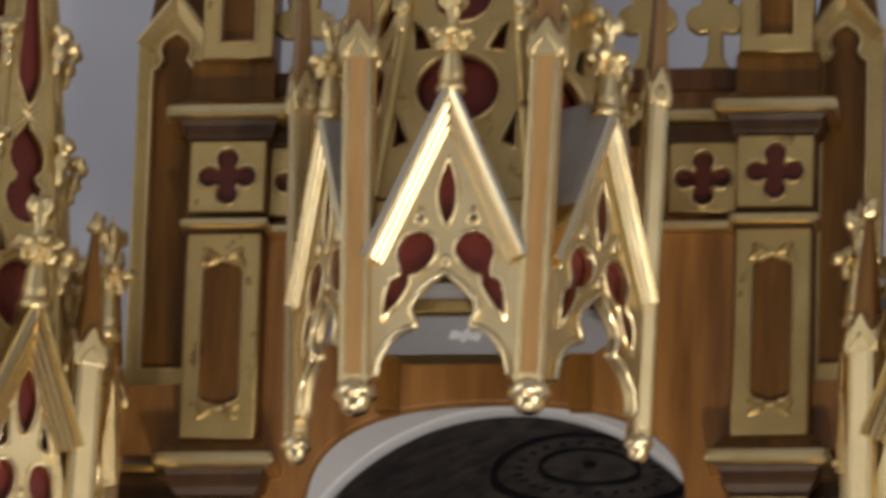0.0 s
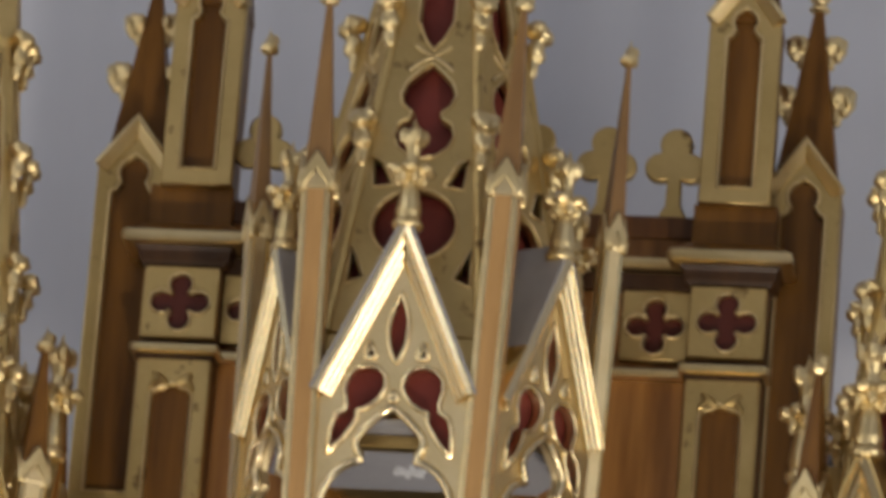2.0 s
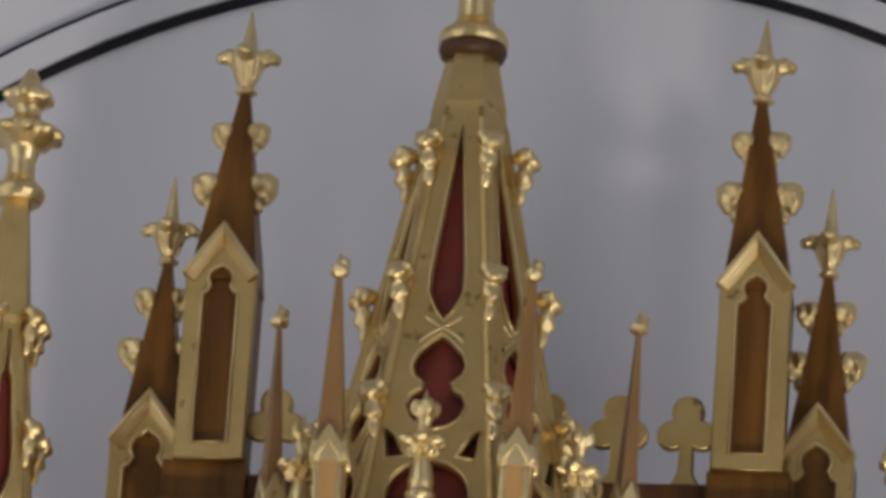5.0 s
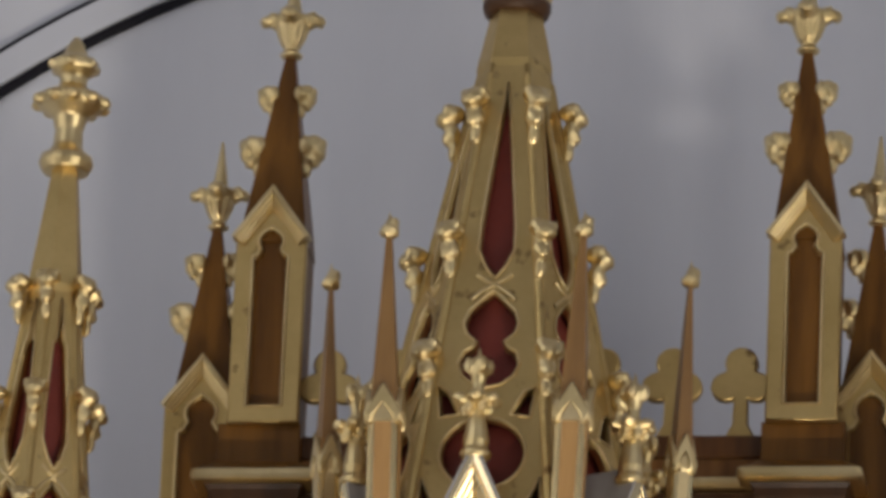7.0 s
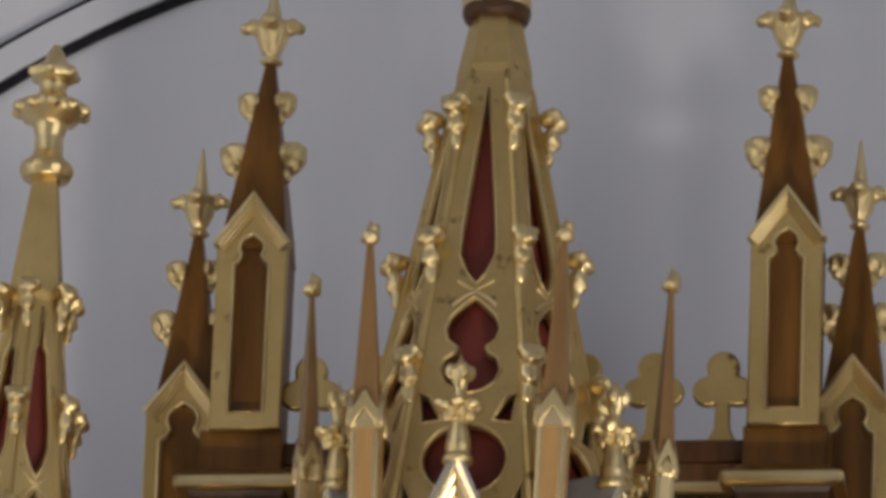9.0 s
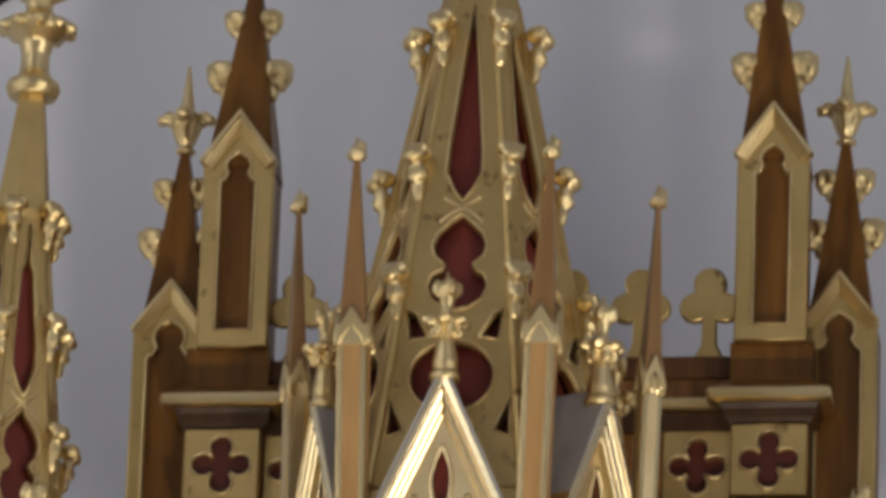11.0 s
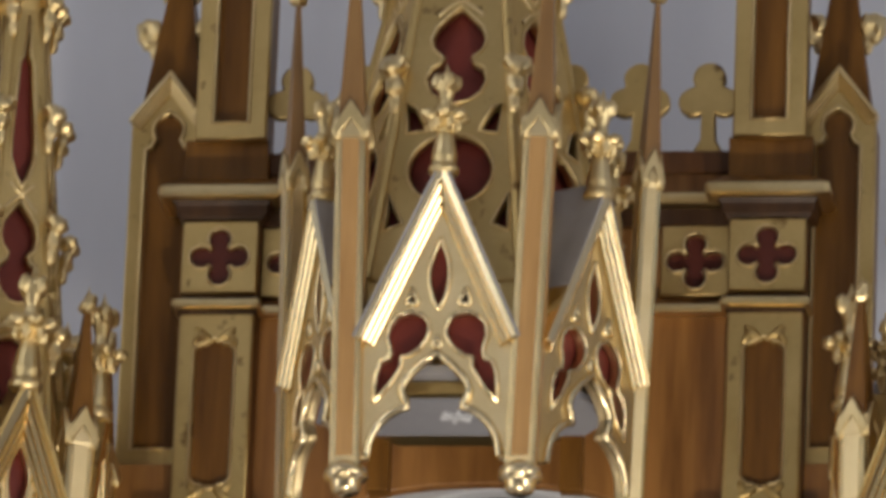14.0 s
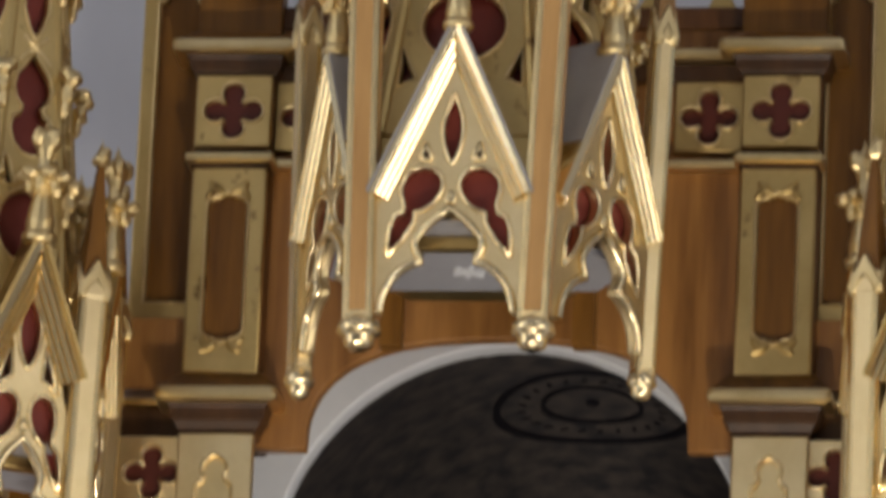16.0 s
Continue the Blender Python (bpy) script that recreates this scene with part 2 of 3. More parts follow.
def crocket_mesh(name, s):
    """A curled leaf: a stalk that climbs outwards along +x, a rolled head and two side lobes."""
    bm = bmesh.new()
    blob(bm, (0.18 * s, 0, -0.12 * s), (0.34 * s, 0.22 * s, 0.30 * s), 1)
    blob(bm, (0.46 * s, 0, 0.08 * s), (0.36 * s, 0.28 * s, 0.30 * s), 2)
    blob(bm, (0.62 * s, 0, 0.28 * s), (0.28 * s, 0.30 * s, 0.22 * s), 7)
    blob(bm, (0.82 * s, 0, 0.08 * s), (0.20 * s, 0.28 * s, 0.24 * s), 3)
    blob(bm, (0.66 * s, 0, -0.16 * s), (0.18 * s, 0.22 * s, 0.16 * s), 8)
    blob(bm, (0.40 * s, 0.26 * s, 0.20 * s), (0.22 * s, 0.16 * s, 0.24 * s), 4)
    blob(bm, (0.40 * s, -0.26 * s, 0.20 * s), (0.22 * s, 0.16 * s, 0.24 * s), 5)
    blob(bm, (0.90 * s, 0, 0.26 * s), (0.15 * s, 0.20 * s, 0.13 * s), 6)
    blob(bm, (0.36 * s, 0, -0.34 * s), (0.20 * s, 0.20 * s, 0.20 * s), 9)
    bm.transform(Matrix.Diagonal((0.88, 1.0, 1.22, 1)))
    return melt(name, bm, 0.05 * s)


def rib_crocket_mesh(name, s):
    """A bud with two eyes over a leaf that tapers down along its rib."""
    bm = bmesh.new()
    blob(bm, (0.28 * s, 0, 0.30 * s), (0.34 * s, 0.40 * s, 0.26 * s), 1)
    blob(bm, (0.50 * s, 0, 0.12 * s), (0.26 * s, 0.34 * s, 0.22 * s), 2)
    blob(bm, (0.40 * s, 0.25 * s, 0.34 * s), (0.17 * s, 0.15 * s, 0.16 * s), 3)
    blob(bm, (0.40 * s, -0.25 * s, 0.34 * s), (0.17 * s, 0.15 * s, 0.16 * s), 4)
    blob(bm, (0.30 * s, 0, -0.25 * s), (0.24 * s, 0.26 * s, 0.34 * s), 5)
    blob(bm, (0.40 * s, 0, -0.42 * s), (0.18 * s, 0.20 * s, 0.18 * s), 9)
    blob(bm, (0.24 * s, 0, -0.75 * s), (0.16 * s, 0.17 * s, 0.36 * s), 6)
    return melt(name, bm, 0.06 * s)


CROCKET = crocket_mesh("crocket", 0.092)
RIB_CROCKET = rib_crocket_mesh("crocket", 0.094)


def put(name, me, at, turn, parent, scale=1.0):
    ob = new(name, me)
    ob.parent = parent
    ob.matrix_basis = Matrix.LocRotScale(at, Euler((0, 0, radians(turn))), (scale, scale, scale))
    return ob


def leaf_finial(name, s, parent, at, spike=0.9):
    """A fluted tulip on a collar ring: four leaves droop at its lip, a thick spike stands on top."""
    bm = lathe([(0.13 * s, 0), (0.24 * s, 0.05 * s), (0.24 * s, 0.11 * s), (0.13 * s, 0.17 * s), (0.17 * s, 0.28 * s), (0.25 * s, 0.52 * s), (0.37 * s, 0.78 * s), (0.39 * s, 0.92 * s), (0.20 * s, 1.02 * s)], 16)
    for k in range(8):
        a = math.pi / 4 * k
        c, q = math.cos(a), math.sin(a)
        lean = Euler((0, 0.32, a)).to_quaternion()
        blob(bm, (0.25 * s * c, 0.25 * s * q, 0.54 * s), (0.07 * s, 0.075 * s, 0.36 * s), k, lean)
        if k % 2 == 0:
            droop = Euler((0, 1.95, a)).to_quaternion()
            blob(bm, (0.38 * s * c, 0.38 * s * q, 0.86 * s), (0.15 * s, 0.20 * s, 0.20 * s), k + 9, lean)
            blob(bm, (0.53 * s * c, 0.53 * s * q, 0.84 * s), (0.13 * s, 0.19 * s, 0.17 * s), k + 4, droop)
    own = lathe([(0.19 * s, 0.94 * s), (0.16 * s, 1.15 * s), (0.10 * s, (1.0 + 0.55 * spike) * s), (0.03 * s, (1.0 + spike) * s)], 10)
    merge(bm, own)
    ob = part(name, melt(name, bm, 0.032 * s), GOLD, parent)
    ob.location = at
    return ob


def rake(name, half, eave, apex, parent, y, wide=0.03, depth=0.03, over=0.012, mat=None):
    """Two stepped raking mouldings over a gable; the front is at y."""
    for side in (-1, 1):
        a, b = Vector((side * (half + over), 0, eave - 0.006)), Vector((0, 0, apex))
        d = (b - a).normalized()
        nrm = Vector((-d.z * side, 0, d.x * side)) * -1
        if nrm.z > 0:
            nrm = -nrm
        bm = bmesh.new()
        for f0, f1, y0, y1 in ((-0.10, 0.26, 0.085, 0.0), (0.26, 0.33, 0.26, 0.26), (0.33, 0.54, 0.05, 0.13), (0.54, 0.60, 0.34, 0.34), (0.60, 0.79, 0.15, 0.225), (0.79, 0.85, 0.42, 0.42), (0.85, 1.0, 0.26, 0.32)):
            k0, k1 = wide * f0 / -nrm.z, wide * f1 / -nrm.z
            top0, top1 = Vector((0, 0, b.z - k0)), Vector((0, 0, b.z - k1))
            corner = [a + nrm * wide * f0, top0, top1, a + nrm * wide * f1]
            front = [bm.verts.new((q.x, y + yy * depth, q.z)) for q, yy in zip(corner, (y0, y0, y1, y1))]
            back = [bm.verts.new((q.x, y + depth, q.z)) for q in corner]
            bm.faces.new(front)
            bm.faces.new(back[::-1])
            for i in range(4):
                bm.faces.new((front[i], back[i], back[(i + 1) % 4], front[(i + 1) % 4]))
        bmesh.ops.recalc_face_normals(bm, faces=bm.faces[:])
        sharp = [e for e in bm.edges]
        bmesh.ops.bevel(bm, geom=sharp, offset=0.0016, segments=1, affect="EDGES")
        part(name, bm, mat or AGED, parent)


# ---- setting ----
def structure(name, bm, mat, label):
    return tagged(part(name, bm, mat), label, name.split("_")[0], kind="structure")


WALL_Y = 1.45
structure("floor", box(-NAVE, NAVE, -26, WALL_Y + 2.4, FLOOR - 0.2, FLOOR, 0), STONE, "worn pale stone church floor")
structure("ceiling", box(-NAVE - 0.4, NAVE + 0.4, -26.4, WALL_Y + 3.5, 18.0, 18.3, 0), PLASTER, "white plastered church ceiling")
for side, nm in ((-1, "wall_west"), (1, "wall_east")):
    openings = [rect(wy - 0.9, wy + 0.9, wz - tall / 2 - 0.1, wz + tall / 2 + 0.1) for ws, wy, wz, tall, _ in WINDOWS if ws == side]
    openings += [rect(wy - 0.95, wy + 0.95, wz - 0.95, wz + 0.95) for cs, wy, wz, _ in CLERESTORY if cs == side]
    m = Matrix.Translation((-NAVE if side < 0 else NAVE + 0.4, 0, 0)) @ Matrix.Rotation(radians(90), 4, "Z")
    ob = plate(nm, [rect(-26.4, WALL_Y + 3.5, FLOOR, 18.0)] + openings, 0.4, 0.004, PLASTER, m=m)
    tagged(ob, "white plastered nave wall with tall windows", "wall", kind="structure")
bm = bmesh.new()
box(-NAVE, -3.1, -26.4, -26.0, FLOOR, 18.0, 0, bm)
box(-0.1, NAVE, -26.4, -26.0, FLOOR, 18.0, 0, bm)
box(-3.1, -0.1, -26.4, -26.0, FLOOR, 10.8, 0, bm)
box(-3.1, -0.1, -26.4, -26.0, 13.6, 18.0, 0, bm)
structure("wall_south", bm, PLASTER, "white plastered entrance wall with a window")

# The wall behind the altarpiece has an arched opening into a small domed chamber.
arch_hole = rect(-0.95, 0.95, FLOOR + 3.5, 7.75)
wall = plate("wall_north", [rect(-NAVE, NAVE, FLOOR, 18.0), arch_hole], 0.2, 0.002, PLASTER, m=Matrix.Translation((0, WALL_Y, 0)))
tagged(wall, "bluish white plastered chancel wall", "wall", kind="structure")

# Arch band painted and moulded on the wall.
ARC_R, ARC_X, ARC_Z = 2.642, -0.088, 7.181


def ring_band(name, r0, r1, depth, mat, label):
    pts = arc(ARC_X, ARC_Z, r1, -20, 200, 90) + arc(ARC_X, ARC_Z, r0, 200, -20, 90)
    ob = plate(name, [pts], depth, 0.002, mat, m=Matrix.Translation((0, WALL_Y - depth, 0)))
    tagged(ob, label, "trim", kind="structure")


ring_band("trim_arch_band", ARC_R + 0.004, ARC_R + 0.024, 0.02, BLACK, "black painted line of the wall arch")
ring_band("trim_arch_moulding", ARC_R + 0.03, ARC_R + 0.105, 0.03, PLASTER, "white plaster moulding of the wall arch")
ring_band("trim_arch_line", ARC_R + 0.108, ARC_R + 0.121, 0.02, BLACK, "thin black painted line of the wall arch")


# ---- piers of the altarpiece ----
def pier(shift, drift):
    """A pier with its quatrefoil panel, cornices and pinnacle, and the lower gabled buttress at its outer side; x = 0 is its axis, its pinnacle stands off it by shift and the spire's tip by drift more."""
    t = thing("altarpiece_pier", "gilded and brown wooden Gothic altarpiece pier with a crocketed pinnacle", "pier")
    y = 0.53
    part("core", box(-0.098, 0.098, y + 0.012, 0.655, 6.946, 8.0, 0.003), DARK_WOOD, t)
    part("lower_core", box(-0.088, 0.088, y + 0.012, y + 0.05, FLOOR, 6.944, 0.003), DARK_WOOD, t)
    # quatrefoil panel
    plate("quatrefoil_panel", [rect(-0.092, 0.092, 7.70, 7.88), quatrefoil(0, 7.79, 0.077)], 0.03, 0.004, MATTE_GOLD, t, Matrix.Translation((0, y - 0.012, 0)), edge=0.0035)
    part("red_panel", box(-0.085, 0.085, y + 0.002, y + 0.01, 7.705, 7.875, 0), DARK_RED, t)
    # string moulding
    bm = box(-0.113, 0.113, y - 0.045, y + 0.06, 7.648, 7.672, 0.010)
    part("string_moulding", bm, AGED, t)
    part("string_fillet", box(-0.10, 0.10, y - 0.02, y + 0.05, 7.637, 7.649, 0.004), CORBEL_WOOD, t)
    # tall panel with foliate corners
    end = [(0.053, 0.070), (0.052, 0.056), (0.044, 0.047), (0.034, 0.040), (0.024, 0.040), (0.012, 0.030), (0.0, 0.026)]
    end += [(-u, v) for u, v in end[::-1][1:]]
    hole = [(u, 7.602 - v) for u, v in end] + [(u, 7.153 + v) for u, v in end[::-1]]
    tall = plate("tall_panel", [rect(-0.089, 0.089, 7.108, 7.636), hole], 0.034, 0.006, MATTE_GOLD, t, Matrix.Translation((0, y - 0.015, 0)), edge=0.0035)
    part("wood_panel", box(-0.07, 0.07, y - 0.002, y + 0.01, 7.13, 7.62, 0), WOOD, t)
    for sx in (-1, 1):
        for z, flip in ((7.170, 1), (7.585, -1)):
            turn = Euler((0, sx * flip * 0.65, 0)).to_quaternion()
            bm = bmesh.new()
            blob(bm, (sx * 0.031, y - 0.015, z), (0.028, 0.010, 0.012), 3, turn)
            blob(bm, (sx * 0.044, y - 0.015, z + flip * 0.014), (0.011, 0.010, 0.020), 4, turn)
            blob(bm, (sx * 0.012, y - 0.013, z + flip * 0.014), (0.014, 0.006, 0.007), 5, turn)
            part("corner_leaf", melt("corner_leaf", bm, 0.002, MATTE_GOLD), MATTE_GOLD, tall)
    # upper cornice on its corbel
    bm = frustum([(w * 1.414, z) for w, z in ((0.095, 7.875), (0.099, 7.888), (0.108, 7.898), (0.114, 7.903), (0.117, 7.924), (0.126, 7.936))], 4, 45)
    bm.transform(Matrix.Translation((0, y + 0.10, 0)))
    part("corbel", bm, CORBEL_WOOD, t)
    part("cornice", box(-0.158, 0.158, y - 0.06, y + 0.26, 7.936, 7.970, 0.0155), AGED, t)
    part("weathering", frustum_at(0.150, 0.110, 7.968, 7.998, y + 0.10), WOOD, t)
    part("block", box(-0.106, 0.106, y + 0.02, y + 0.22, 7.995, 8.112, 0.004), WOOD, t)
    pinnacle(t, shift, y, 8.110, 8.605, 8.735, 0.086, 0.107, 9.136, ((8.853, 0.032, 1.0), (9.005, 0.012, 0.80)), 0.125, "pinnacle_box", drift)
    # lower cornice
    bm = frustum([(w * 1.414, z) for w, z in ((0.095, 6.945), (0.099, 6.962), (0.109, 6.980), (0.117, 6.987), (0.120, 7.010), (0.128, 7.024))], 4, 45)
    bm.transform(Matrix.Translation((0, y + 0.10, 0)))
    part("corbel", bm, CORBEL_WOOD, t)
    part("lower_cornice", box(-0.156, 0.156, y - 0.06, y + 0.26, 7.022, 7.060, 0.0165), AGED, t)
    part("weathering", frustum_at(0.148, 0.104, 7.058, 7.108, y + 0.10), WOOD, t)
    # lower arched panel, in lighter gilding that stands in for light from below
    plate("arched_panel", [rect(-0.090, 0.090, 6.40, 6.942), trefoil_panel(0, 6.45, 6.895, 0.045)], 0.03, 0.005, SATIN, t, Matrix.Translation((0, y - 0.012, 0)), edge=0.0045)
    part("recess_panel", box(-0.06, 0.06, y + 0.0, y + 0.01, 6.43, 6.91, 0), AGED, t)
    return t


def frustum_at(r0, r1, z0, z1, y):
    bm = frustum([(r0 * 1.414, z0), (r1 * 1.414, z1)], 4, 45)
    bm.transform(Matrix.Translation((0, y, 0)))
    return bm


def pinnacle(t, x, y, z0, eave, apex, half, ehalf, tip, crockets, fin, name, drift):
    """A gabled box with a cusped recess and a crocketed spire with a leaf finial."""
    body = part(name, box(x - half + 0.004, x + half - 0.004, y + 0.012, y + 2 * half, z0, eave + 0.02, 0.003), WOOD, t)
    front = [(x - half, z0), (x + half, z0), (x + half, eave), (x, apex - 0.03), (x - half, eave)]
    plate("gabled_front", [front, trefoil_panel(x, z0 + 0.038, eave + 0.026, half * 0.53)], 0.03, 0.005, MATTE_GOLD, body, Matrix.Translation((0, y - 0.01, 0)), edge=0.0045)
    rake_at("raking_moulding", x, half, eave, apex, body, y - 0.035, 0.034, 0.05)
    cy = y + half
    bm = frustum_c([(half * 1.40, eave - 0.01), (half * 1.28, eave + 0.06), (0.016, tip)], 4, 45, x, cy)
    for v in bm.verts:
        v.co.x += drift * max(0.0, v.co.z - eave) / (tip - eave)
    spire = part("spire", bm, WOOD, t)
    for z, off, size in crockets:
        cx = x + drift * (z - eave) / (tip - eave)
        for a in (-14, 90, 194):
            put("crocket", CROCKET, (cx + off * math.cos(radians(a)), cy + off * math.sin(radians(a)), z), a, spire, size)
    leaf_finial("finial", fin, t, (x + drift, cy, tip - 0.01))
    return body


def frustum_c(rings, sides, turn, x, y):
    bm = frustum(rings, sides, turn)
    bm.transform(Matrix.Translation((x, y, 0)))
    return bm


def rake_at(name, x, half, eave, apex, parent, y, wide, depth):
    before = set(bpy.data.objects)
    rake(name, half, eave, apex, parent, y, wide, depth)
    for ob in set(bpy.data.objects) - before:
        ob.location.x = x


def buttress():
    """The lower gabled buttress beside a pier, with its long panel."""
    t = thing("altarpiece_buttress", "brown wooden altarpiece buttress with gilded gable and crocketed spire", "buttress")
    y = 0.63
    part("core", box(-0.088, 0.088, y + 0.012, 0.82, 7.26, 8.20, 0.003), WOOD, t)
    front = [(-0.090, 7.272), (0.090, 7.272), (0.090, 8.195), (0, 8.285), (-0.090, 8.195)]
    plate("gabled_front", [front, trefoil_panel(0, 7.315, 8.215, 0.058)], 0.03, 0.006, MATTE_GOLD, t, Matrix.Translation((0, y - 0.012, 0)), edge=0.0045)
    part("wood_panel", box(-0.075, 0.075, y + 0.0, y + 0.011, 7.29, 8.2, 0), WOOD, t)
    rake_at("raking_moulding", 0, 0.088, 8.19, 8.315, t, y - 0.035, 0.034, 0.05)
    spire = part("spire", frustum_c([(0.122, 8.18), (0.105, 8.25), (0.014, 8.705)], 4, 45, 0, y + 0.09), WOOD, t)
    for z, off, size in ((8.44, 0.034, 0.95), (8.585, 0.014, 0.8)):
        for a in (-14, 90, 194):
            put("crocket", CROCKET, (off * math.cos(radians(a)), y + 0.09 + off * math.sin(radians(a)), z), a, spire, size)
    leaf_finial("finial", 0.115, t, (0, y + 0.09, 8.695), 1.15)
    # Pale wood puts the light on the block into its colour.
    part("base_block", box(-0.105, 0.095, y - 0.03, 0.82, 7.085, 7.272, 0.004), LIGHT_WOOD, t)
    part("base_cornice", box(-0.105, 0.105, y - 0.06, 0.82, 7.034, 7.056, 0.008), GOLD, t)
    part("base_corbel", box(-0.100, 0.100, y - 0.03, 0.82, 6.94, 7.034, 0.008), CORBEL_WOOD, t)
    # Gilded lighter than the upper quatrefoils, in place of light from below.
    plate("quatrefoil_panel", [rect(-0.088, 0.088, 6.70, 6.942), quatrefoil(0, 6.852, 0.072)], 0.03, 0.004, SATIN, t, Matrix.Translation((0, y - 0.085, 0)), edge=0.0035)
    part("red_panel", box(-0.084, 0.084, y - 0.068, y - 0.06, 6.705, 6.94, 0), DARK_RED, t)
    part("lower_core", box(-0.088, 0.088, y - 0.058, 0.82, FLOOR, 6.94, 0.003), DARK_WOOD, t)
    return t


for x, shift, drift in ((-0.69, 0.012, 0.010), (0.69, -0.004, -0.018)):
    pier(shift, drift).location.x = x
first = buttress()
first.location.x = -0.853
copy_thing(first, Matrix.Translation((0.851, 0, 0)))


# ---- back board of the altarpiece with its arch, panels and clover crest ----
def back_board():
    t = thing("altarpiece_board", "brown wooden altarpiece back board with an arched opening", "board")
    y = 0.60
    flat = [(math.copysign(abs(math.cos(a)) ** 0.77, math.cos(a)), math.sin(a) ** 0.77) for a in (math.pi * (1 - k / 32) for k in range(1, 32))]
    outline = [(-0.60, 6.936), (-0.482, 6.936)] + [(0.482 * u, 6.936 + 0.288 * v) for u, v in flat] + [(0.482, 6.936), (0.60, 6.936), (0.60, 8.03), (-0.60, 8.03)]
    plate("board", [outline], 0.05, 0.004, LIGHT_WOOD, t, Matrix.Translation((0, y, 0)))
    for sx in (-1, 1):
        plate("quatrefoil_panel", [rect(sx * 0.505 - 0.082, sx * 0.505 + 0.082, 7.705, 7.88), quatrefoil(sx * 0.505, 7.79, 0.075)], 0.028, 0.004, MATTE_GOLD, t, Matrix.Translation((0, y - 0.03, 0)), edge=0.0035)
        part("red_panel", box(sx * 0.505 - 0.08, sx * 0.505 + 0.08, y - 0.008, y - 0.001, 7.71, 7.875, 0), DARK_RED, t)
    part("string_moulding", box(-0.60, 0.60, y - 0.05, y - 0.002, 7.652, 7.674, 0.009), AGED, t)
    part("cornice", box(-0.60, 0.60, y - 0.06, y + 0.05, 7.935, 7.965, 0.013), AGED, t)
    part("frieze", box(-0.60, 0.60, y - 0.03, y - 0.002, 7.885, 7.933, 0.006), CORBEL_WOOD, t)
    part("crest_rail", box(-0.60, 0.60, y - 0.01, y + 0.05, 8.03, 8.09, 0.006), DARK_WOOD, t)
    for x in (-0.525, -0.35, -0.175, 0.0, 0.175, 0.35, 0.525):
        stem = [(0.030, 8.09), (0.014, 8.12), (0.012, 8.19)] + arc(0.038, 8.222, 0.033, 230, 440, 10) + arc(0, 8.285, 0.036, -40, 90, 8)
        pts = [(x + u, v) for u, v in stem] + [(x - u, v) for u, v in stem[::-1][1:]]
        plate("clover", [pts], 0.03, 0.006, MATTE_GOLD, t, Matrix.Translation((0, y - 0.005, 0)))
    return t


back_board()


def wing_board():
    """The plain lower board of a side wing."""
    t = thing("altarpiece_wing", "plain dark brown wooden board of the altarpiece's side wing", "board")
    part("board", box(-0.30, 0.30, 0.62, 0.70, FLOOR, 6.80, 0.006), DARK_WOOD, t)
    part("rail", box(-0.30, 0.30, 0.58, 0.72, 6.80, 6.84, 0.008), GOLD, t)
    return t


first = wing_board()
first.location.x = -1.27
copy_thing(first, Matrix.Translation((1.27, 0, 0)))


# ---- hexagonal spired canopies ----
def gable_tracery(w, z0, za, apex, rear=False, big=False):
    """Outline and holes of a gable front: w half width, z0 foot, za arch apex, apex of the gable."""
    k, up = w / 0.19, (apex - za) / 0.452
    dn = (za - z0) / 0.233

    def at(u, v):
        return (u * k, za + v * (up if v > 0 else dn))
    arch = [at(*q) for q in ((0.168, -0.233), (0.164, -0.205), (0.157, -0.182), (0.141, -0.155), (0.122, -0.135), (0.094, -0.117), (0.070, -0.110), (0.073, -0.098), (0.082, -0.084),
                             (0.086, -0.067), (0.081, -0.050), (0.065, -0.030), (0.038, -0.004), (0, 0.024))]
    outer = [at(-0.235, -0.233), at(-0.235, 0.0), at(-0.19, 0.03), (0, apex), at(0.19, 0.03), at(0.235, 0.0), at(0.235, -0.233)] + arch + [(-u, v) for u, v in arch[::-1][1:]]
    if rear:
        outer = [at(-0.168, 0.075), at(0.168, 0.075), (0, apex)]
    holes = [lens(0, at(0, 0.180)[1], at(0, 0.352)[1], 0.044 * k, 0.5) if big else lens(0, at(0, 0.134)[1], at(0, 0.312)[1], 0.026 * k, 0.5)]
    foil = [(0.020, 0.078), (0.024, 0.102), (0.044, 0.122), (0.074, 0.127), (0.102, 0.118), (0.123, 0.094), (0.127, 0.064), (0.117, 0.034), (0.120, 0.014),
            (0.142, 0.004), (0.154, -0.030), (0.157, -0.100), (0.116, -0.054), (0.090, -0.012), (0.090, 0.014), (0.070, 0.017), (0.045, 0.034), (0.028, 0.055)]
    tri = [(0.058, 0.160), (0.086, 0.150), (0.122, 0.128), (0.068, 0.240)] if big else [(0.050, 0.146), (0.082, 0.146), (0.069, 0.188)]
    for s in (-1, 1):
        holes += [[(s * at(*q)[0], at(*q)[1]) for q in shape] for shape in ((tri,) if rear else (foil, tri))]
    if not rear:
        holes.append([at(-0.012, 0.040), at(0.012, 0.040), at(0, 0.068)])
    return [outer] + holes, arch + [(-u, v) for u, v in arch[::-1][1:]]


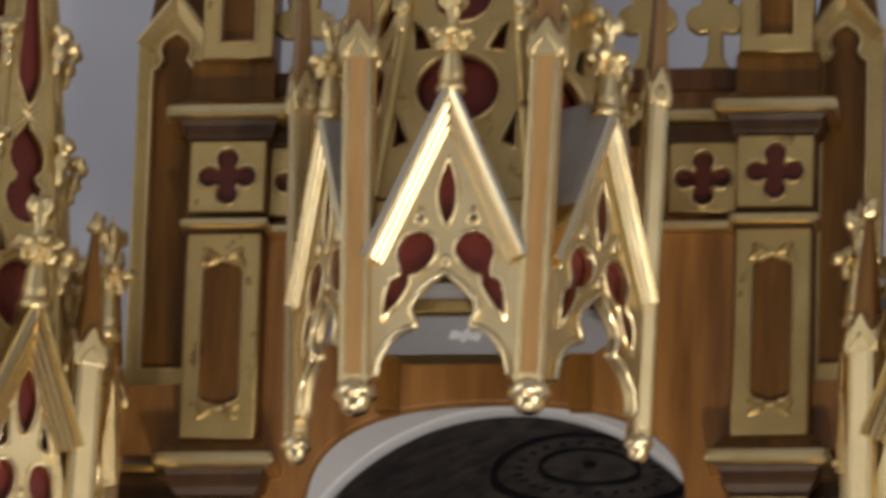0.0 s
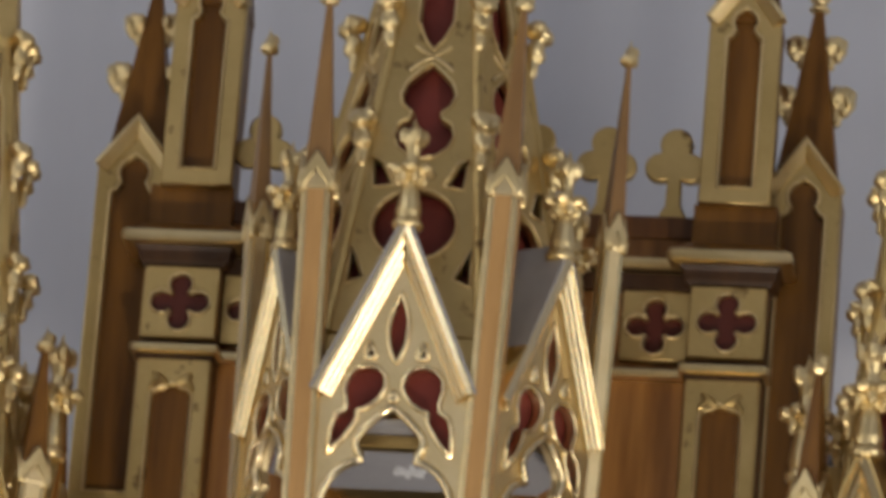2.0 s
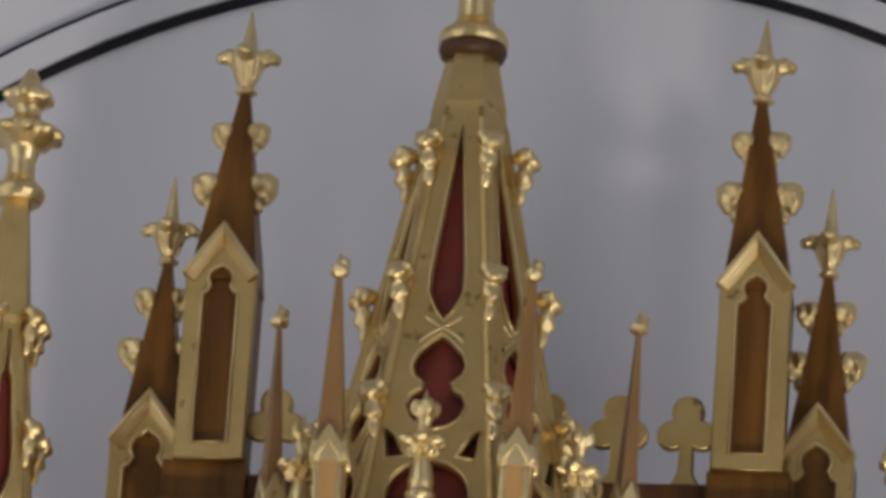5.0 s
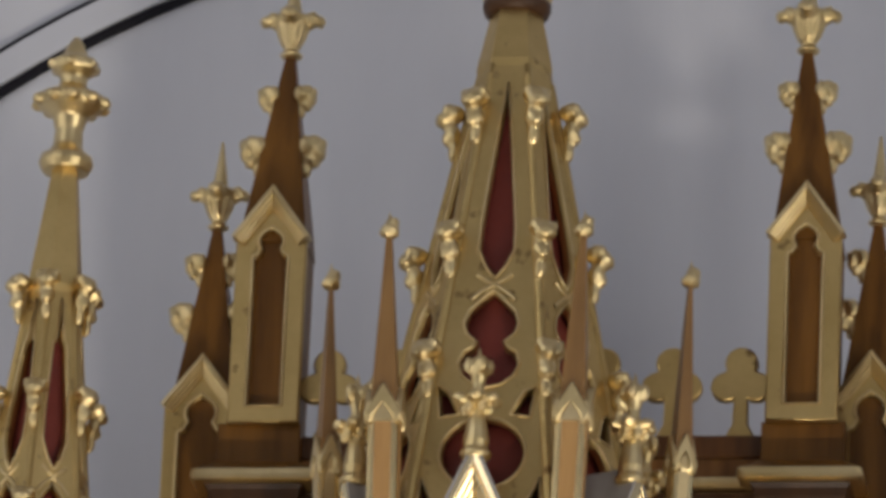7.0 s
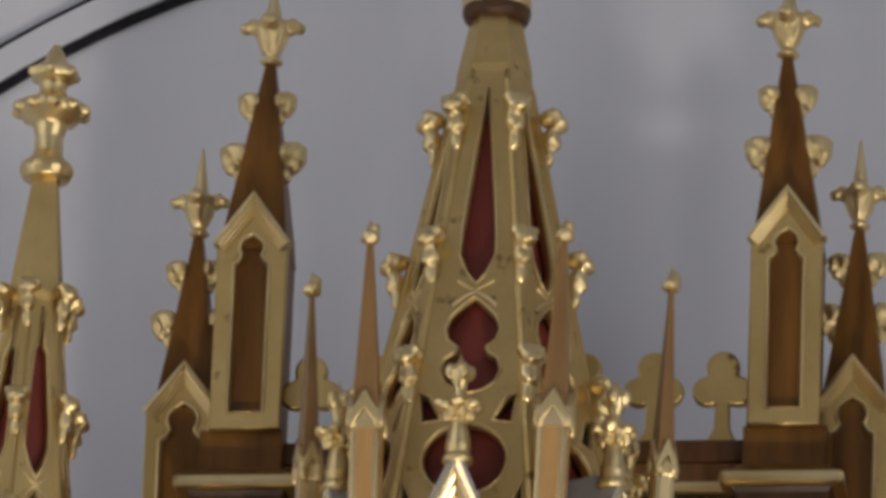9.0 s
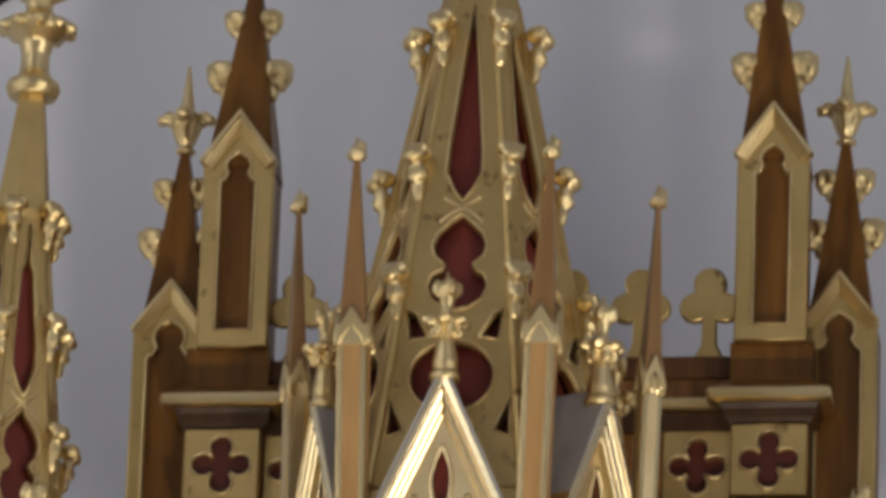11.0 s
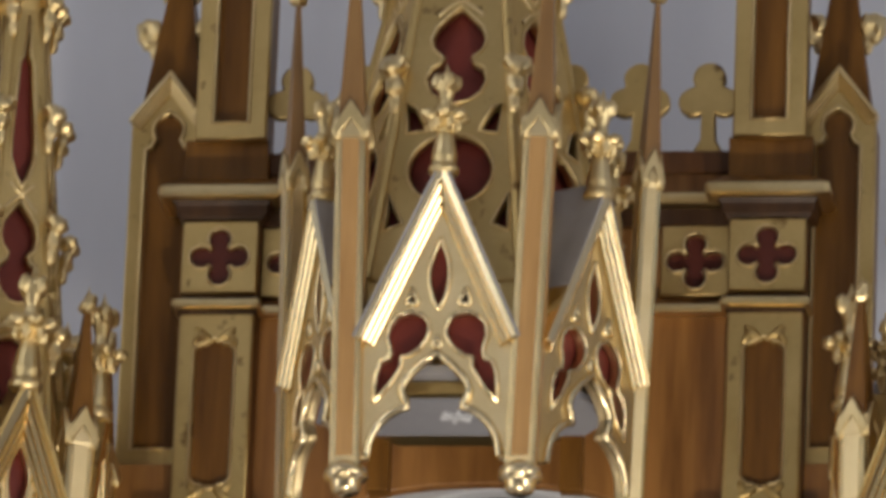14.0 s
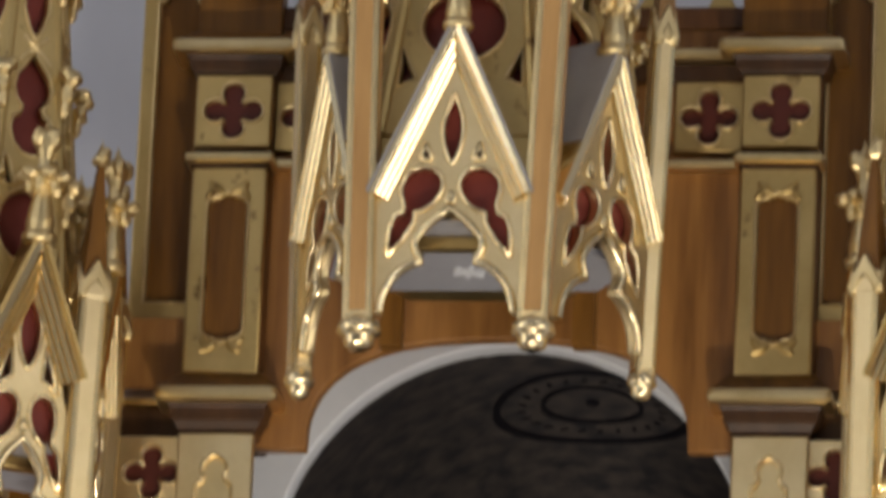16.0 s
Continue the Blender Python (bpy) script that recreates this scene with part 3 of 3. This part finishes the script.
def spire_tracery(c, slant):
    """Openings in a spire face, in the face's own plane, from its foot upwards."""
    zb, zc, rb, rc = c["spire_foot"], c["collar"], c["spire_r0"], c["spire_r1"]
    k = slant / 1.515

    def half(v):
        return (rb + (rc - rb) * v / 1.515) / 2

    def at(u, z):
        v = (z - 7.47) * c["hole"]
        return (c["wide"] * u * half(v) / ((0.395 - 0.329 * v / 1.515) / 2), v * k)

    def both(pts):
        return [at(u, z) for u, z in pts] + [at(-u, z) for u, z in pts[::-1] if u > 1e-6]
    foot, top = half(0) - 0.004, half(1.515) - 0.004
    outer = [(-foot, 0), (foot, 0), (top, slant), (-top, slant)]
    holes = [both([(0, 8.244), (0.022, 8.276), (0.042, 8.325), (0.041, 8.385), (0.034, 8.47), (0.024, 8.58), (0.014, 8.69 - c["short"]), (0.0, 8.80 - c["short"])])]
    holes.append(both([(0, 7.945), (0.030, 7.952), (0.058, 7.975), (0.071, 8.010), (0.062, 8.044), (0.040, 8.056), (0.034, 8.072), (0.056, 8.092), (0.064, 8.122), (0.054, 8.156), (0.026, 8.188), (0, 8.214)]))
    holes.append([at(*q) for q in circle(0, 7.765, 0.098, 26)])
    for s in (-1, 1):
        holes.append([at(s * u * 1.1 / c["wide"], z) for u, z in ((0.056, 7.870), (0.104, 7.862), (0.112, 7.945), (0.086, 7.935))])
        holes.append([at(s * u * 1.1 / c["wide"], z) for u, z in ((0.100, 7.618), (0.142, 7.598), (0.136, 7.700))])
    cross = [[at(u, z) for u, z in line] for line in (((-0.040, 8.256), (-0.02, 8.240), (0, 8.230), (0.02, 8.240), (0.040, 8.256)), ((-0.052, 8.186), (-0.026, 8.211), (0, 8.228), (0.026, 8.211), (0.052, 8.186)))]
    return [outer] + holes, cross


def canopy(c):
    """An open hexagonal canopy on pendant posts, a traceried gable on each face and an openwork spire above. c holds its measures."""
    R, zp, zt = c["R"], c["pendant"], c["post_top"]
    ap = R * math.cos(radians(30))
    t = thing("spire_canopy", c["label"], "canopy", group="spired canopies over the altarpiece niches")
    half = R / 2
    posts = [(R * math.cos(radians(a)), R * math.sin(radians(a)), a) for a in (240, 300, 0, 60, 120, 180)]
    ps = c["post"]
    for px, py, a in posts:
        if a in (60, 120):
            rear = part("rear_post", box(-0.028, 0.028, -0.028, 0.028, c["arch_apex"] - 0.10, zt, 0.004), WOOD, t)
            rear.location = (px * 1.14, py, 0)
            continue
        lean = math.copysign(c["lean"], px)
        zp = c["pendant"] - (0.026 if a in (0, 180) and not c["big"] else 0.0)
        stand = Matrix.Translation((px * c["inset"] + (c["off"] if a in (0, 180) else 0.0), py * c["inset"], zp)) @ Matrix.Rotation(lean, 4, "Y") @ Matrix.Translation((0, 0, -zp)) @ Matrix.Rotation(radians(30 if a in (0, 180) else 0), 4, "Z")
        front = a in (240, 300)
        ps = c["post"] * (1.0 if front else c["slim"])
        shaft = part("post", box(-ps, ps, -ps, ps, zp + 0.05, zt - 0.05, 0.008), GOLD, t)
        shaft.matrix_basis = stand
        for b in range(4):
            bm = box(-ps * 0.56, ps * 0.56, -ps * 1.03, -ps * 0.90, zp + 0.075, zt - 0.062, 0.002)
            bm.transform(Matrix.Rotation(radians(90 * b), 4, "Z"))
            part("wood_strip", bm, POST_WOOD if front and not c["big"] else SATIN, shaft)
        head = part("post_head", frustum([(ps * 1.38, zt - 0.085), (ps * 1.55, zt - 0.074), (ps * 1.50, zt - 0.030)], 4, 45), SATIN, t)
        head.matrix_basis = stand
        for b in range(4):
            m = Matrix.Rotation(radians(90 * b), 4, "Z") @ Matrix.Translation((0, -ps * 1.26, 0))
            plate("small_gable", [[(-ps * 0.86, zt - 0.082), (-ps * 0.80, zt - 0.066), (0, zt - 0.026), (ps * 0.80, zt - 0.066), (ps * 0.86, zt - 0.082), (ps * 1.12, zt - 0.062), (0, zt + 0.012), (-ps * 1.12, zt - 0.062)]], 0.026, 0.005, AGED, head, m)
        tip = part("post_spire", frustum([(ps * 1.25, zt - 0.045), (ps * 0.22, c["post_tip"] - 0.045)], 4, 45), WOOD if c["big"] else TIP_WOOD, t)
        tip.matrix_basis = stand
        bm = bmesh.new()
        zt2 = c["post_tip"] - 0.055
        blob(bm, (0, 0, zt2), (0.024, 0.024, 0.019), 2)
        blob(bm, (0.006, 0, zt2 + 0.018), (0.018, 0.018, 0.020), 4)
        merge(bm, lathe([(0.008, zt2 + 0.015), (0.001, zt2 + 0.055)], 6))
        part("bud", melt("bud", bm, 0.003), GOLD, tip)
        knob = ((0.95, 0.068), (1.15, 0.058), (1.38, 0.048), (1.45, 0.037), (1.38, 0.027), (1.10, 0.022), (1.02, 0.016), (1.00, 0.006), (0.86, -0.006), (0.50, -0.014), (0.04, -0.017))
        bm = lathe([(ps * r, zp + 0.068 + (z - 0.068) * (1.0 if front else 0.85)) for r, z in knob], 18)
        pend = part("pendant", bm, POLISHED, t, smooth=True)
        pend.matrix_basis = stand
    # gables
    ps, zp = c["post"], c["pendant"]
    w = half - ps * 0.8
    for k, a in enumerate((270, 330, 210, 30, 150)):
        turn = Matrix.Rotation(radians(a + 90), 4, "Z")
        aside = Matrix.Translation((c["off"] * 1.3 if a in (210, 330) else 0.0, 0, 0))
        m = aside @ turn @ Matrix.Translation((0, -ap * c["inset"] - 0.012, zp)) @ Matrix.Rotation(c["lean"] * 0.87, 4, "X") @ Matrix.Translation((0, 0, -zp))
        rear = a in (30, 150)
        loops, opening = gable_tracery(w, c["arch_foot"], c["arch_apex"], c["gable_apex"] - 0.03, rear, c["big"])
        holder = plate("gable", loops, 0.026, 0.003, SATIN, t, edge=0.006)
        if not rear:
            bead(holder.data, [opening], 0.0105, -0.005, closed=False)
        holder.matrix_basis = m
        za, g = c["arch_apex"], c["gable_apex"]
        e = w / 0.19
        edge = [(0.14 * e, za + 0.085), (0, g - 0.10), (-0.14 * e, za + 0.085)]
        if not rear:
            low = [(0.160, -0.11), (0.105, -0.055), (0.07, -0.012), (0, 0.034)]
            edge = [(-u * e, za + v) for u, v in low] + [(u * e, za + v) for u, v in low[::-1][1:]] + [(0.17 * e, za), (0, g - 0.10), (-0.17 * e, za)]
        plate("red_panel", [edge], 0.006, 0.001, RED, holder, Matrix.Translation((0, 0.030, 0)))
        rake("raking_moulding", w - 0.012 + (c["spread"] if a in (210, 330) else 0.0), c["rake_foot"], g, holder, -0.036, 0.054 if c["big"] else 0.044, 0.080, 0.022, GOLD if c["big"] else POLISHED)
        for sx in (-1, 1):
            roof = bmesh.new()
            foot, top = Vector((sx * (w + 0.010), c["rake_foot"] - 0.006)), Vector((0, g))
            d = (top - foot).normalized()
            out = Vector((sx * d.y, abs(d.x)))
            rise = Vector((0, 1 / max(out.y, 0.2)))
            for y in (-0.028, 0.039 + c["roof"]):
                for q in (foot + out * 0.0050, foot + out * 0.0125, top + rise * 0.0125, top + rise * 0.0050):
                    roof.verts.new((q.x, y, q.y))
            v = roof.verts[:]
            for q in ((0, 1, 2, 3), (7, 6, 5, 4), (0, 4, 5, 1), (1, 5, 6, 2), (3, 2, 6, 7), (0, 3, 7, 4)):
                roof.faces.new([v[i] for i in q])
            bmesh.ops.recalc_face_normals(roof, faces=roof.faces[:])
            part("gable_roof", roof, *((MATTE_GOLD, holder) if c["big"] else (ROOF, holder, "grey painted gable roof")))
        cross_finial(c, holder, (0, 0.0, g - 0.012))
    # soffit
    bm = frustum([(R * 0.93, c["soffit"]), (R * 0.93, c["soffit"] + 0.02)], 6, 0)
    cut = bmesh.ops.bisect_plane(bm, geom=bm.verts[:] + bm.edges[:] + bm.faces[:], plane_co=(0, R * 0.40, 0), plane_no=(0, 1, 0), clear_outer=True)
    bmesh.ops.holes_fill(bm, edges=[e for e in cut["geom_cut"] if isinstance(e, bmesh.types.BMEdge)])
    part("soffit", bm, GREY, t)
    bm = bmesh.new()
    for k in range(6):
        own = box(-0.006, 0.006, 0.004, 0.040, -0.006, 0.004, 0.001)
        merge(bm, own, Matrix.Rotation(radians(60 * k + 15), 4, "Z"))
    star = part("star", bm, WHITE, t)
    star.location = (0, 0.0, c["soffit"] - 0.004)
    rim = part("soffit_rim", box(-half * 0.9, half * 0.9, -0.02, 0.02, c["soffit"] - 0.035, c["soffit"] - 0.002, 0.006), MATTE_GOLD, t)
    rim.location = (0, -ap + 0.10, 0)
    part("bracket", box(-half * 0.5, half * 0.5, R * 0.36, c["back"], c["spire_foot"] - 0.05, c["spire_foot"] - 0.01, 0.004), DARK_WOOD, t)
    # spire
    zb, zc, rb, rc = c["spire_foot"], c["collar"], c["spire_r0"], c["spire_r1"]
    a0, a1 = rb * math.cos(radians(30)), rc * math.cos(radians(30))
    slant = math.hypot(zc - zb, a0 - a1)
    lean = math.atan2(a0 - a1, zc - zb)
    spire = part("spire", frustum([(rb - 0.06, zb), (max(rc - 0.035, 0.008), zc - 0.03)], 6, 0), RED, t, "dark red core of the spire")
    part("drum", frustum([(rb * 0.97, c["soffit"] + 0.022), (rb * 0.97, zb)], 6, 0), MATTE_GOLD, t)
    for a in (270, 330, 210, 30, 150, 90):
        loops, cross = spire_tracery(c, slant)
        f = plate("spire_face", loops, 0.028, 0.006, MATTE_GOLD, spire, edge=0.0035)
        bead(f.data, cross, 0.0065 * c["crocket_size"], 0.001, closed=False)
        f.matrix_basis = Matrix.Rotation(radians(a + 90), 4, "Z") @ Matrix.Translation((0, -a0 + 0.005, zb)) @ Matrix.Rotation(-lean, 4, "X")
    for a in (0, 60, 120, 180, 240, 300):
        ca, sa = math.cos(radians(a)), math.sin(radians(a))
        rib = bmesh.new()
        own = frustum([(0.016 * c["crocket_size"], 0), (0.010 * c["crocket_size"], math.hypot(zc - zb, rb - rc) * (c["cap"] - 0.03))], 8, 22.5)
        merge(rib, own, Matrix.Translation(((rb - 0.012) * ca, (rb - 0.012) * sa, zb)) @ Matrix.Rotation(radians(a), 4, "Z") @ Matrix.Rotation(-math.atan2(rb - rc, zc - zb), 4, "Y"))
        part("rib", rib, MATTE_GOLD, spire)
        for z in c["crockets"]:
            r = rb + (rc - rb) * (z - zb) / (zc - zb)
            put("crocket", RIB_CROCKET, ((r - 0.006) * ca, (r - 0.006) * sa, z), a, spire, c["crocket_size"])
    rk = rb + (rc - rb) * c["cap"]
    part("spire_cap", frustum([(rk + (rb - rc) * 0.02 - 0.008, zb + (zc - zb) * (c["cap"] - 0.02)), (rk - 0.0005, zb + (zc - zb) * c["cap"]), (rc - 0.0005, zc)], 6, 0), MATTE_GOLD, t)
    if c["dark_collar"]:
        part("collar", lathe([(rc * 0.95, zc - 0.020), (rc * 1.26, zc - 0.016), (rc * 1.38, zc + 0.004), (rc * 1.36, zc + 0.016), (rc * 1.2, zc + 0.02)], 18), CORBEL_WOOD, t, smooth=True)
        zc += 0.018
    fr, fh = c["knob"], c["knob_height"]
    profile = ((0.70, -0.02), (1.15, -0.014), (1.34, 0.012), (1.26, 0.034), (0.95, 0.044), (0.72, 0.07), (0.68, 0.12), (0.86, 0.160), (1.45, 0.185), (1.70, 0.20), (1.66, 0.225), (1.0, 0.24), (0.66, 0.262), (0.68, 0.29), (1.12, 0.312), (1.16, 0.338), (0.62, 0.362), (0.44, 0.39), (0.16, 0.42))
    bm = lathe([(fr * r, zc + z * fh) for r, z in profile], 18)
    for k in range(10):
        a = 2 * math.pi * k / 10
        blob(bm, (fr * 1.62 * math.cos(a), fr * 1.62 * math.sin(a), zc + 0.205 * fh), (0.020, 0.020, 0.016), k)
    for k in range(6):
        a = 2 * math.pi * k / 6
        blob(bm, (fr * 1.05 * math.cos(a), fr * 1.05 * math.sin(a), zc + 0.325 * fh), (0.016, 0.016, 0.015), k)
    part("finial", melt("finial", bm, 0.004), AGED, t)
    return t


def cross_finial(c, parent, at):
    """The knobbed flower on a gable's apex."""
    s = c["flower"]
    profile = ((0.030, -0.004), (0.038, 0.004), (0.038, 0.016), (0.029, 0.022), (0.032, 0.045), (0.025, 0.085), (0.018, 0.112), (0.022, 0.130), (0.028, 0.148), (0.018, 0.166), (0.015, 0.186), (0.019, 0.200), (0.027, 0.228), (0.020, 0.246), (0.007, 0.258), (0.001, 0.285))
    bm = lathe([(r * s, z * s) for r, z in profile], 12)
    for k in range(6):
        a = math.pi / 3 * k + 0.5
        blob(bm, (0.043 * s * math.cos(a), 0.043 * s * math.sin(a), 0.146 * s), (0.021 * s, 0.017 * s, 0.015 * s), k)
        blob(bm, (0.030 * s * math.cos(a + 0.5), 0.030 * s * math.sin(a + 0.5), 0.124 * s), (0.012 * s, 0.012 * s, 0.018 * s), k + 3)
    for k in range(4):
        a = math.pi / 2 * k + 0.4
        blob(bm, (0.024 * s * math.cos(a), 0.024 * s * math.sin(a), 0.232 * s), (0.015 * s, 0.013 * s, 0.022 * s), k)
    if "mesh" not in c:
        c["mesh"] = melt("flower_finial", bm, 0.0035)
    else:
        bm.free()
    ob = part("flower_finial", c["mesh"], AGED, parent)
    ob.location = at
    return ob


CENTRE = dict(R=0.42, pendant=6.912, post_top=7.865, post_tip=8.34, post=0.037, arch_foot=6.99, arch_apex=7.223, gable_apex=7.705, rake_foot=7.285,
              soffit=7.21, lean=radians(1.25), inset=0.99, off=0.012, slim=0.70, spread=0.014, wide=1.1, short=0.0, back=0.598, cap=0.90, hole=0.974, dark_collar=True, big=False, knob=0.066, knob_height=1.0, roof=0.10, spire_foot=7.45, spire_r0=0.385, spire_r1=0.0627, collar=9.005, crockets=(7.995, 8.325, 8.70), crocket_size=1.0, flower=1.0,
              label="gilded hexagonal Gothic canopy with an openwork crocketed spire")
SIDE = dict(R=0.31, pendant=6.42, post_top=7.215, post_tip=7.55, post=0.036, arch_foot=6.50, arch_apex=6.735, gable_apex=7.265, rake_foot=6.93,
            soffit=6.74, lean=0.0, inset=0.95, off=0.0, slim=0.95, spread=0.0, wide=1.35, short=0.10, back=0.56, cap=0.80, hole=0.955, dark_collar=False, big=True, knob=0.052, knob_height=0.84, roof=0.07, spire_foot=7.02, spire_r0=0.232, spire_r1=0.034, collar=8.652, crockets=(7.42, 7.71, 8.005, 8.305), crocket_size=0.85, flower=1.15,
            label="smaller gilded hexagonal canopy with a slender openwork spire")
canopy(CENTRE)
side = canopy(SIDE)
side.matrix_basis = Matrix.Translation((-1.148, 0.15, 8.65)) @ Matrix.Rotation(radians(1.4), 4, "Y") @ Matrix.Translation((0, 0, -8.65)) @ Matrix.Rotation(radians(30), 4, "Z")
copy_thing(side, Matrix.Translation((1.205, 0.15, 0)) @ Matrix.Rotation(radians(-20), 4, "Z"))


# ---- domed chamber behind the arch ----
niche = plate("wall_niche", [rect(-0.90, 0.90, FLOOR, 7.62), [(-0.61, FLOOR + 4), (0.61, FLOOR + 4)] + arc(0, 6.69, 0.61, 0, 180, 36)], 0.08, 0.006, WHITE, m=Matrix.Translation((0, 0.90, 0)))
tagged(niche, "white plastered niche wall with a round arch", "wall", kind="structure")
bm = bmesh.new()
bmesh.ops.create_uvsphere(bm, u_segments=48, v_segments=24, radius=1)
bmesh.ops.delete(bm, geom=[v for v in bm.verts if v.co.z < -0.01], context="VERTS")
DOME_AT, DOME_R = Vector((0, 2.25, 6.58)), Vector((0.95, 1.9, 1.05))
ROSE_Y = 0.25
bm.transform(Matrix.LocRotScale(DOME_AT, None, DOME_R))
bmesh.ops.bisect_plane(bm, geom=bm.verts[:] + bm.edges[:] + bm.faces[:], plane_co=(0, 0.985, 0), plane_no=(0, 1, 0), clear_inner=True)
dome = structure("dome", bm, DOME, "dark painted dome of the chamber behind the altarpiece")


def dome_height(x, y):
    return DOME_AT.z + DOME_R.z * math.sqrt(1 - (x / DOME_R.x) ** 2 - (y / DOME_R.y) ** 2)


def dome_ring(name, r0, r1, proud, mat):
    """A flat painted ring raised a little under the dome's crown."""
    bm = bmesh.new()
    rows = []
    for r, d in ((r0, 0.0), (r0, proud), (r1, proud), (r1, 0.0)):
        row = []
        for k in range(64):
            a = 2 * math.pi * k / 64
            x, y = r * math.cos(a), ROSE_Y + r * math.sin(a)
            row.append(bm.verts.new((DOME_AT.x + x, DOME_AT.y + y, dome_height(x, y) - d)))
        rows.append(row)
    for p, q in zip(rows, rows[1:]):
        for k in range(64):
            bm.faces.new((p[k], p[(k + 1) % 64], q[(k + 1) % 64], q[k]))
    return part(name, bm, mat, dome)


dome_ring("outer_ring", 0.250, 0.270, 0.012, BLACK)
dome_ring("medallion_band", 0.150, 0.244, 0.008, DOME)
dome_ring("inner_ring", 0.128, 0.140, 0.012, BLACK)
dome_ring("boss", 0.004, 0.018, 0.010, BLACK)
for k in range(24):
    a = 2 * math.pi * k / 24
    bm = bmesh.new()
    x, y = 0.195 * math.cos(a), ROSE_Y + 0.195 * math.sin(a)
    blob(bm, (0, 0, 0), (0.018, 0.008, 0.004), k, Euler((0, 0, a + 0.5)).to_quaternion())
    leaf = part("rosette_leaf", bm, BLACK, dome)
    leaf.location = (DOME_AT.x + x, DOME_AT.y + y, dome_height(x, y) - 0.009)
bm = bmesh.new()
box(-1.0, -0.952, WALL_Y + 0.2, 4.9, FLOOR, 7.8, 0, bm)
box(0.952, 1.0, WALL_Y + 0.2, 4.9, FLOOR, 7.8, 0, bm)
box(-0.952, 0.952, 4.82, 4.9, FLOOR, 7.8, 0, bm)
box(-1.0, 1.0, WALL_Y + 0.2, 4.9, 7.8, 7.9, 0, bm)
structure("wall_chamber", bm, DOME, "dark painted wall of the domed chamber")
